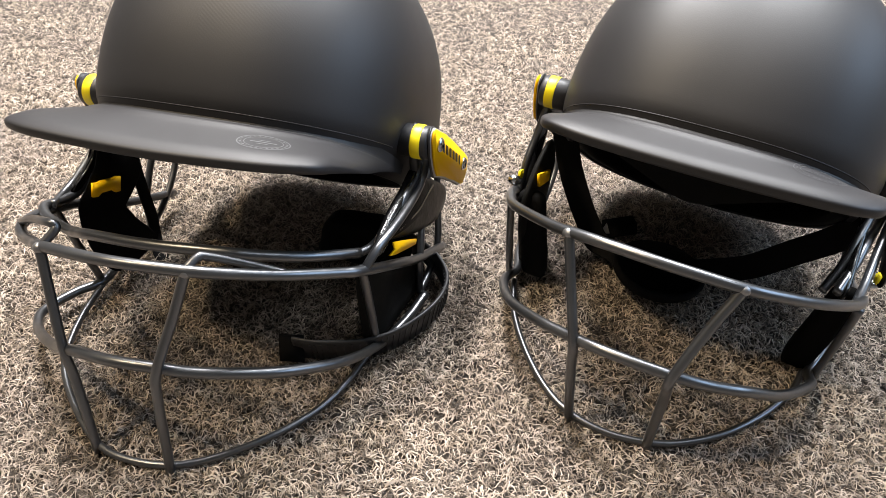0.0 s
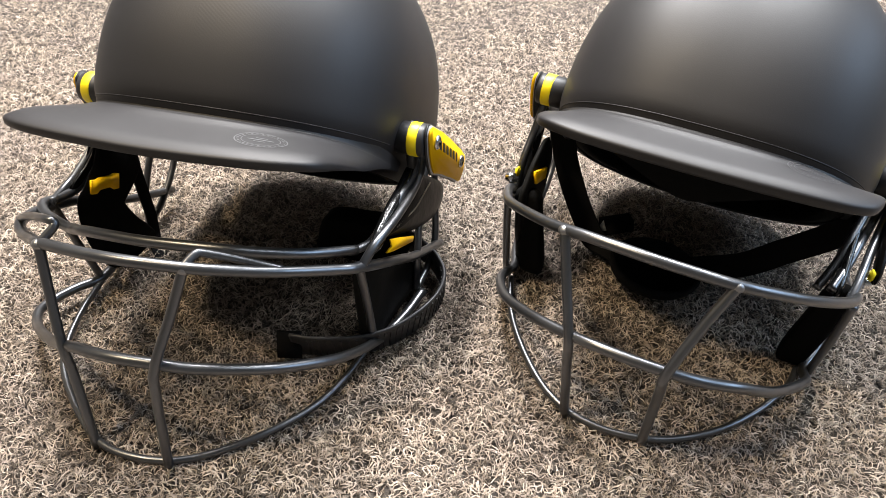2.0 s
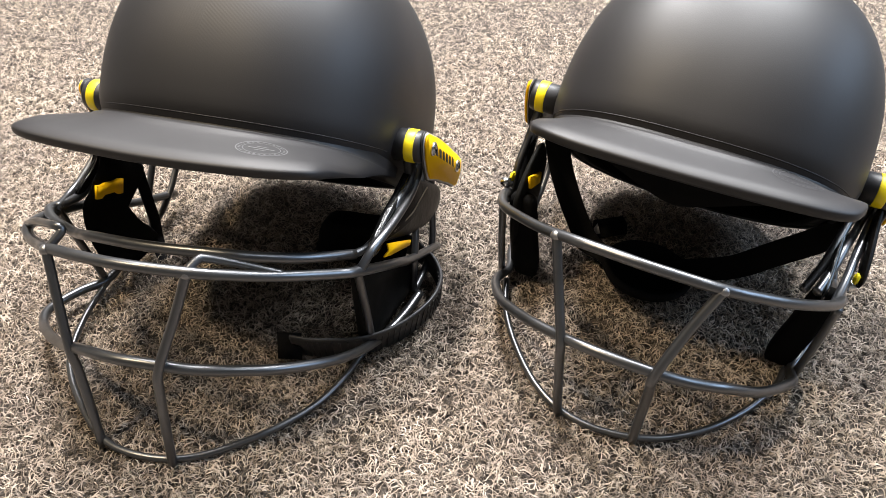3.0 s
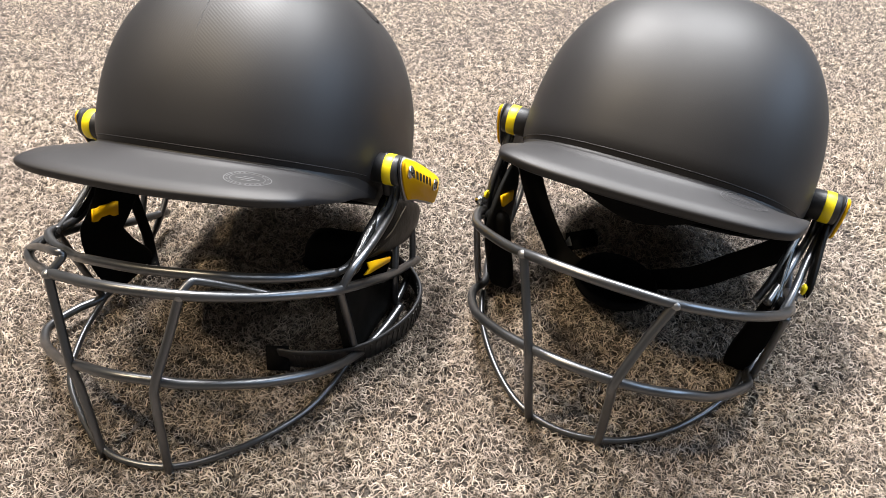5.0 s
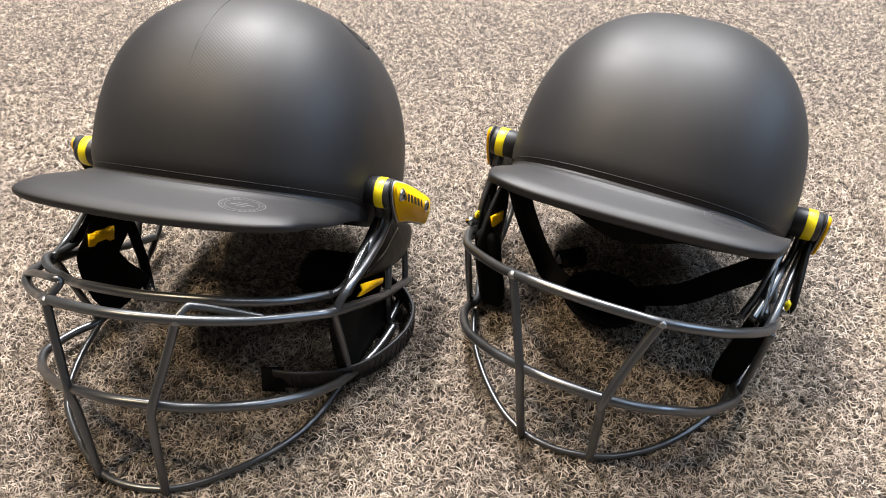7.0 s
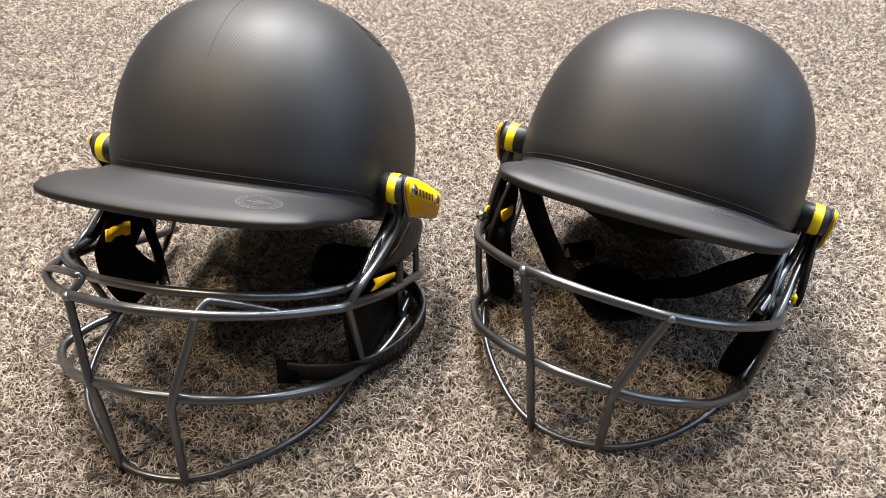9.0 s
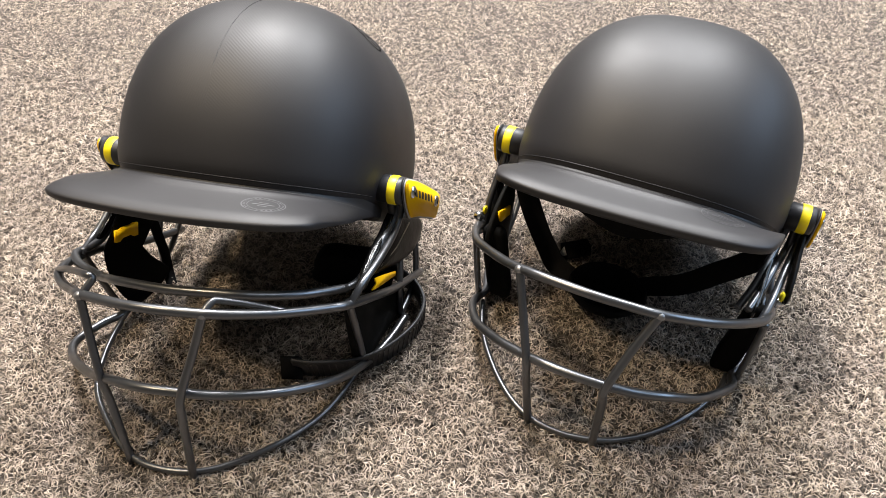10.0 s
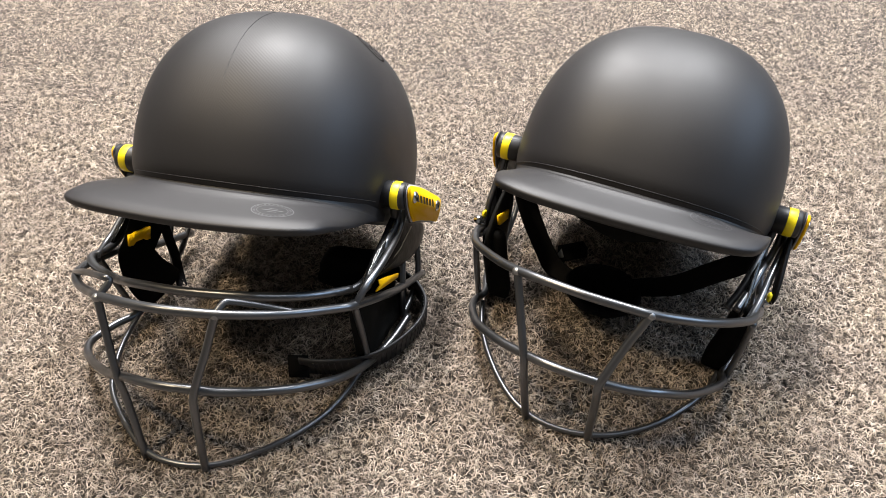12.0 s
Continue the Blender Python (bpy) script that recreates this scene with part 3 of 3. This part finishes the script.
RODS_A = [(A_U, 0.0032), (A_T, 0.0032), (A_M, 0.0032), (A_L, 0.0022), (A_V1, 0.0028), (A_V2, 0.0028), (PEG_1, 0.0024), (PEG_2, 0.0024)] + SIDE + ARMS_A
B_U = mm((115.4, 39.8, -103.5), (114.5, -10.2, -77.5), (112.6, -40.2, -61.4), (107.7, -66.3, -41.2), (101.9, -82.3, -33.9), (80.8, -111.4, -16.8), (60.6, -128.7, -6.4), (40, -140.5, 0.8), (19.7, -144.3, 3.4), (-0.6, -146, 4.7), (-20.8, -143.7, 3.4), (-41.4, -138.8, -0.1), (-61.6, -127.4, -9), (-81.6, -110.2, -20.2), (-99.7, -90.1, -32.5), (-107, -75.5, -38.8), (-111.5, -59.3, -45.9), (-114.8, -34.4, -62.3), (-116.4, -9.5, -78.5), (-116.2, 40.4, -104.7))
B_M = mm((114.8, -3.7, -112.2), (107.9, -44.6, -112.1), (102, -64.6, -111.1), (102.2, -83.4, -103.2), (82, -124.1, -78.2), (61.6, -146.6, -61.4), (41.7, -158.8, -54.4), (21.8, -166.8, -48.3), (0.9, -168.3, -47.4), (-20, -165.6, -49.6), (-40.5, -157.4, -56.5), (-60.8, -146, -65.1), (-83.1, -123.8, -81.5), (-98, -96.7, -97.4), (-102.7, -78.5, -106.9), (-100.5, -61, -111.3), (-107.4, -39.1, -113.4), (-113.4, -3.2, -114.4))
B_L = mm((98.9, -63.8, -112.9), (95.6, -80.2, -114), (89.2, -94.1, -115), (78.8, -112.2, -116), (60.3, -135.9, -116), (39.1, -152.6, -116.9), (20.1, -161.1, -117.1), (-2.2, -164.4, -118.1), (-24.8, -160.9, -118.1), (-45.9, -149.1, -117.9), (-68.7, -125.5, -117.9), (-87.6, -97.6, -117.9), (-99, -70.2, -115))
B_V1 = mm((39.9, -141.2, 0.5), (30.4, -155.6, -21.6), (22.1, -170.2, -47.5), (22.3, -168.1, -65.6), (22.4, -162.1, -120.5))
B_V2 = mm((-52.1, -135, -4.3), (-42.1, -149.2, -30.3), (-32.4, -164.3, -53.3), (-30.4, -164.4, -72.7), (-25.2, -162.8, -121.2))
RODS_B = [(B_U, 0.0032), (B_M, 0.0032), (B_L, 0.0022), (B_V1, 0.0029), (B_V2, 0.0029)] + SIDE + ARMS_B

MAT_RIBBED = worn(material("ribbed_matte_black_shell", (0.0092, 0.0083, 0.0095), 0.5, 0, 0.53), 1800, 25, 0.52, 0.58, 0.14, 0.0002)
t, n, l, b = nodes_of(MAT_RIBBED)


def math_node(op, x, y=None):
    q = n.new("ShaderNodeMath")
    q.operation = op
    for i, v in enumerate((x, y)):
        if v is None:
            continue
        if isinstance(v, (int, float)):
            q.inputs[i].default_value = v
        else:
            l.new(v, q.inputs[i])
    return q.outputs[0]


tc = n.new("ShaderNodeTexCoord")
sp = n.new("ShaderNodeSeparateXYZ")
l.new(tc.outputs["Object"], sp.inputs[0])
X, Y, Z = sp.outputs
off = math_node("SUBTRACT", X, 0.006)
down = math_node("MULTIPLY", math_node("ADD", Z, Y), 0.62)
slant = math_node("ADD", math_node("MULTIPLY", off, 0.62), down)
upright = math_node("SUBTRACT", off, math_node("MULTIPLY", down, 0.2))
right = math_node("GREATER_THAN", off, 0.0)
along = math_node("ADD", math_node("MULTIPLY", slant, right), math_node("MULTIPLY", upright, math_node("SUBTRACT", 1.0, right)))
rib = math_node("MULTIPLY", math_node("SINE", math_node("MULTIPLY", along, 2 * math.pi / 0.0018)), 0.5)
high_mask = math_node("MULTIPLY", math_node("SUBTRACT", Z, 0.195), 22.0)
high_mask.node.use_clamp = True
wide = math_node("SUBTRACT", 1.0, math_node("MULTIPLY", math_node("ABSOLUTE", off), 14.0))
wide.node.use_clamp = True
height = math_node("MULTIPLY", rib, math_node("MULTIPLY", high_mask, wide))
old = next(q for q in n if q.bl_idname == "ShaderNodeBump")
ribs = n.new("ShaderNodeBump")
ribs.inputs["Strength"].default_value, ribs.inputs["Distance"].default_value = 0.22, 0.0002
l.new(height, ribs.inputs["Height"])
l.new(ribs.outputs[0], old.inputs["Normal"])

helmet_a, UP_A, SM_A = helmet("cricket_helmet", (-0.1275, 0.433), -17.5, 1.0, (0.0052, 0.0422, -0.0242, -35.2, 1.4), LIP_A, -0.0140, 0.0050, (0.0095, 0.022), 0.008, 0.1315, RODS_A, [A_V1[0], A_V2[0]], ((-0.104, -0.009, 0.006), (0.1145, 0.010, -0.006)), MAT_RIBBED, "matte black cricket helmet with double-bar grey steel grille on carpet")
helmet_b, UP_B, SM_B = helmet("cricket_helmet", (0.175, 0.4255), -26.5, -1.5, (0.0006, 0.0293, -0.0262, -38.8, -1.1), LIP_B, -0.0145, 0.0054, (0.002, 0.010), 0.026, 0.1216, RODS_B, [B_V1[0], B_V2[0]], ((-0.108, -0.009, 0.007), (0.113, 0.004, -0.004)), MAT_SHELL, "plain matte black cricket helmet with single-bar grey steel grille on carpet")


# ---- pads ----
arm_pad = part("arm_pad", cushion(ARM_PAD_LONG, 0.106, 0.1125, 1, 0.0042), MAT_PAD, helmet_a, "glossy black stitched side pad", m=UP_A)
# black filler between hinge and pad, added where only shade lies
part("hinge_bracket", cushion([(8, 0), (16, 2), (24, -22), (22, -38), (10, -38), (5, -24)], 0.1090, 0.1135, 1, 0.001), MAT_RUBBER, helmet_a, "black filler added for the shade under the hinge", m=UP_A)
part("arm_sleeve", cushion(SLEEVE_LONG, 0.1085, 0.1130, 1, 0.0012), MAT_SLEEVE, helmet_a, "creased glossy black sleeve round the bars", m=UP_A)
part("arm_sleeve", cushion(SLEEVE_BENT, 0.1075, 0.1095, -1, 0.001), MAT_SLEEVE, helmet_a, "creased glossy black sleeve round the bars", m=UP_A)
part("cheek_pad", cushion(PAD_FULL, 0.0975, 0.1060, 1, 0.0012, 0.11), MAT_VINYL, helmet_a, "soft black cheek pad", m=UP_A)
pad = part("cheek_pad", cushion(PAD_NOTCHED, 0.0985, 0.1015, -1, 0.0012), MAT_LINER, helmet_a, "soft black cheek pad", m=UP_A)
part("inner_tag", side_plate(INNER_TAG_LONG, 0.0955, 0.0025, -1, 0.0003), MAT_AMBER, pad, "yellow inner tag", m=UP_A)
part("tag", side_plate(TAG, 0.1165, 0.0016, 1, 0.0003), MAT_AMBER, helmet_a, "yellow woven side tag", m=UP_A)
part("arm_sleeve", cushion(SLEEVE_TALL, 0.1080, 0.1105, -1, 0.001), MAT_SLEEVE, helmet_b, "creased glossy black sleeve round the bars", m=UP_B)
part("arm_pad", cushion(ARM_STRIP_SHORT, 0.1155, 0.1185, 1, 0.001), MAT_PAD, helmet_b, "glossy black stitched side pad", m=UP_B)
part("arm_backing", cushion(ARM_BACKING, 0.0965, 0.1000, 1, 0.001, 0.05), MAT_SLEEVE, helmet_b, "glossy black backing behind the bars", m=UP_B)
for side in (-1, 1):
    part("lower_cheek_pad", slab([(side * x + (4 if side > 0 else 0), z) for x, z in PAD_WING], -0.060, -0.050, 0.0012), MAT_LINER, helmet_b, "soft black lower cheek pad", m=UP_B)
pad = part("cheek_pad", cushion(PAD_TALL, 0.0985, 0.1035, -1, 0.0015), MAT_VINYL, helmet_b, "soft black cheek pad", m=UP_B)
part("inner_tag", side_plate(INNER_TAG_SHORT, 0.0955, 0.0025, -1, 0.0003), MAT_AMBER, pad, "yellow inner tag", m=UP_B)


# ---- straps, prints and small fittings ----
def on_surface(target, points, start, way, lift):
    """Points moved along way until they meet the target, then lifted off it."""
    bm = bmesh.new()
    bm.from_mesh(target.data)
    tree = BVHTree.FromBMesh(bm)
    out = []
    for q in points:
        place, normal, _, _ = tree.ray_cast(q - way * start, way)
        if place is None:
            place, normal, _, _ = tree.find_nearest(q)
        if normal.dot(way) > 0:
            normal = -normal
        out.append(place + normal * lift)
    bm.free()
    return out


def ring_print(name, target, centre, u, v, way, ru, rv, bands, bars, mat, label):
    """A flat printed mark (rings and short bars) wrapped on a surface."""
    bm = bmesh.new()
    k = 48
    for s0, s1 in bands:
        pts = [centre + u * (ru * s * math.cos(2 * math.pi * i / k)) + v * (rv * s * math.sin(2 * math.pi * i / k)) for s in (s0, s1) for i in range(k)]
        vs = [bm.verts.new(q) for q in on_surface(target, pts, 0.05, way, 0.00025)]
        for i in range(k):
            bm.faces.new((vs[i], vs[(i + 1) % k], vs[k + (i + 1) % k], vs[k + i]))
    for x0, x1, y0, y1 in bars:
        pts = [centre + u * (ru * x) + v * (rv * y) for x, y in ((x0, y0), ((x0 + x1) / 2, y0), (x1, y0), (x1, y1), ((x0 + x1) / 2, y1), (x0, y1))]
        vs = [bm.verts.new(q) for q in on_surface(target, pts, 0.05, way, 0.00025)]
        bm.faces.new((vs[0], vs[1], vs[4], vs[5]))
        bm.faces.new((vs[1], vs[2], vs[3], vs[4]))
    return part(name, bm, mat, target, label)


def child_named(ob, name):
    return next(c for c in ob.children if c.name.split(".")[0] == name)


marks = [(-0.5, 0.5, -0.045, 0.045), (-0.22, 0.22, 0.20, 0.26), (-0.22, 0.22, -0.28, -0.22)]
for k in range(26):
    a = 2 * math.pi * k / 26
    marks.append((0.86 * math.cos(a) - 0.045, 0.86 * math.cos(a) + 0.045, 0.86 * math.sin(a) - 0.035, 0.86 * math.sin(a) + 0.035))
for root, up, shade, at in ((helmet_a, UP_A, MAT_PRINT, (0.0610, -0.0775, 0.036)), (helmet_b, UP_B, MAT_PRINT_DARKER, (0.058, -0.0755, 0.036))):
    u = Vector((0.985, 0.17, 0)).normalized()
    ring_print("peak_print", child_named(root, "peak"), up @ Vector(at), u, Vector((-u.y, u.x, 0)), Vector((0, 0, -1)), 0.0140, 0.0088, ((1.0, 0.955), (0.74, 0.71)), marks, shade, "faint grey oval print")

shell = child_named(helmet_a, "shell")
line = [shell_point(0.0, 0.040 + 0.080 * i / 40, 0.00012 - 0.0006 * (1 - i / 40) ** 3) for i in range(41)]
part("seam", sweep(line, circle(0.00020, 8)), MAT_RUBBER, shell, "fine raised seam line", m=SM_A)
c = UP_A @ Vector((0.068, 0.101, 0.067))
way = (UP_A @ Vector((0, 0.05, 0.0)) - c).normalized()
u = way.cross(Vector((0, 0, 1))).normalized()
ring_print("emblem", shell, c, u, u.cross(way), way, 0.015, 0.015, ((1.0, 0.88),), ((-0.42, -0.3, -0.6, 0.6), (0.3, 0.42, -0.6, 0.6), (-0.3, 0.3, -0.06, 0.06)), MAT_EMBLEM, "black round emblem")
shell = child_named(helmet_b, "shell")
c = UP_B @ Vector((0.080, 0.110, 0.062))
way = (UP_B @ Vector((0, 0.05, 0.0)) - c).normalized()
u = way.cross(Vector((0, 0, 1))).normalized()
ring_print("emblem", shell, c, u, u.cross(way), way, 0.014, 0.014, ((1.0, 0.8),), ((-0.5, -0.3, -0.6, 0.6), (0.3, 0.5, -0.6, 0.6)), MAT_EMBLEM, "black round emblem")

# chin strap of the single-bar helmet, slack on the carpet
part("chin_strap", strap_mesh(mm((-98, 4, -30), (-90, 3, -56), (-78, 0, -80), (-66, -2, -100), (-56, -6, -110), (-34, -14, -112)), 0.018, 0.002, (1, 0.1, 0)), MAT_STRAP, helmet_b, "slack black webbing chin strap", m=UP_B)
part("chin_strap", strap_mesh(mm((104, -4, -34), (90, -2, -52), (72, 0, -72), (50, 2, -96), (24, 3, -111), (-4, -8, -113)), 0.018, 0.002, (0, 0.2, 1)), MAT_STRAP, helmet_b, "slack black webbing chin strap", m=UP_B)


def chin_cup_mesh():
    bm = bmesh.new()
    k, rows = 36, 8
    rings = []
    for side in (0, 1):
        for i in range(rows + 1):
            f = i / rows if side == 0 else 1 - i / rows
            a = f * math.pi / 2
            r, h = math.sin(a), 1 - math.cos(a)
            w = 0.0 if side == 0 else -0.003
            rings.append([bm.verts.new(((0.033 + w) * max(r, 0.02) * math.cos(2 * math.pi * j / k), (0.027 + w) * max(r, 0.02) * math.sin(2 * math.pi * j / k), 0.017 * h - w)) for j in range(k)])
    for r0, r1 in zip(rings, rings[1:]):
        for j in range(k):
            bm.faces.new((r0[j], r0[(j + 1) % k], r1[(j + 1) % k], r1[j]))
    bm.faces.new(rings[0])
    bm.faces.new(rings[-1])
    return bm


part("chin_cup", chin_cup_mesh(), MAT_STRAP, helmet_b, "soft black chin cup lying on the carpet", m=UP_B @ pose(-0.008, -0.024, -0.1165, 8, 4, 10))
part("buckle", plate_mesh([(-0.012, -0.008), (0.012, -0.008), (0.014, 0.0), (0.012, 0.008), (-0.012, 0.008), (-0.014, 0)], 0.004), MAT_STRAP, helmet_b, "black plastic strap buckle", m=UP_B @ pose(-0.047, 0.024, -0.114, 20, -10, 30))
part("strap_label", plate_mesh([(-0.004, -0.005), (0.005, -0.003), (0.002, 0.005)], 0.0008, 0.0002), material("pale_label_cloth", (0.35, 0.35, 0.35), 0.9), helmet_b, "small pale strap label", m=UP_B @ pose(-0.057, 0.012, -0.110, 50, 0, 20))

# neck pad and straps of the double-bar helmet
part("neck_pad", slab([(32, -126), (31, -108), (35, -96), (46, -91), (66, -90), (88, -89), (94, -96), (94, -126)], 0.016, 0.034, 0.003), MAT_LINER, helmet_a, "black foam neck pad on the carpet", m=UP_A)
part("chin_strap", strap_mesh(mm((-101, 6, -26), (-103, 1, -56), (-104, 1, -86), (-103, 0, -108), (-101, -5, -123), (-94, -14, -128), (-84, -22, -129)), 0.009, 0.002, (0.25, 1, 0)), MAT_STRAP, helmet_a, "narrow black webbing chin strap", m=UP_A)
adj = mm((56, -80, -119), (74, -77, -119.5), (101, -66, -120), (120, -48, -120), (133, -20, -120), (133, 4, -120), (122, 22, -119), (106, 32, -116), (92, 36, -112))
ribbed = part("adjuster_strap", strap_mesh(adj, 0.025, 0.0025, (0.15, -0.25, 1)), MAT_RUBBER, helmet_a, "ribbed black rubber adjuster strap on the carpet", m=UP_A)
line = spline(adj, 12)
ridge = bmesh.new()
for i in range(8, 66, 1):
    q, d = line[i], (line[i + 1] - line[i]).normalized()
    hint = Vector((0.15, -0.25, 1))
    wide_way = (hint - d * hint.dot(d)).normalized()
    out = d.cross(wide_way)
    if i % 2:
        continue
    for sgn in (-1, 1):
        vs = [ridge.verts.new(q + d * (a * 0.0006) + wide_way * (c * 0.0095) + out * (sgn * (0.0012 + e * 0.0006))) for e in (0, 1) for a, c in ((-1, -1), (1, -1), (1, 1), (-1, 1))]
        for f in ((0, 1, 2, 3), (4, 5, 6, 7), (0, 1, 5, 4), (1, 2, 6, 5), (2, 3, 7, 6), (3, 0, 4, 7)):
            ridge.faces.new([vs[k] for k in f])
part("strap_ribs", ridge, MAT_RUBBER, ribbed, smooth=False, m=UP_A)
part("strap_end", plate_mesh([(-0.008, -0.009), (0.008, -0.010), (0.009, 0.009), (-0.007, 0.010)], 0.003), MAT_STRAP, ribbed, "flat black strap end", m=UP_A @ pose(0.054, -0.081, -0.119, 68, 0, 18))

# side bolts with yellow clips
for root, up, x, y, z, clip in ((helmet_b, UP_B, -115, -49, -44.5, (0, 9, 0)), (helmet_b, UP_B, 112, -48, -43, (0, 0.5, 6))):
    s = 1 if x > 0 else -1
    part("bolt", disc_lathe([(-0.005, 0.0020), (-0.003, 0.0020), (-0.0028, 0.0036), (0.0005, 0.0040), (0.003, 0.0031), (0.0042, 0.001)], 20), MAT_CHROME, root, "rounded steel bolt head", m=up @ pose(x / 1000, y / 1000, z / 1000, 0, 0, 0 if s > 0 else 180))
    part("bolt_clip", plate_mesh([(-0.0024, -0.003), (0.0024, -0.003), (0.003, 0.0024), (-0.002, 0.0036)], 0.003), MAT_YELLOW, root, "small bright yellow clip", m=up @ pose((x - s * clip[0]) / 1000, (y + clip[1]) / 1000, (z + clip[2]) / 1000, 90, 0, 90))

# stitching along the side pad
stitches = bmesh.new()
for q in spline(mm((116.4, 29, -53), (116.7, 12, -52), (116.6, -1, -52), (115.9, -15, -49), (114.9, -31, -45.5)), 7):
    bmesh.ops.create_uvsphere(stitches, u_segments=8, v_segments=5, radius=0.0008, matrix=Matrix.Translation(q) @ Matrix.Diagonal((0.6, 1.6, 1.0, 1)))
part("stitching", stitches, MAT_THREAD, arm_pad, "row of pale thread stitches", m=UP_A)
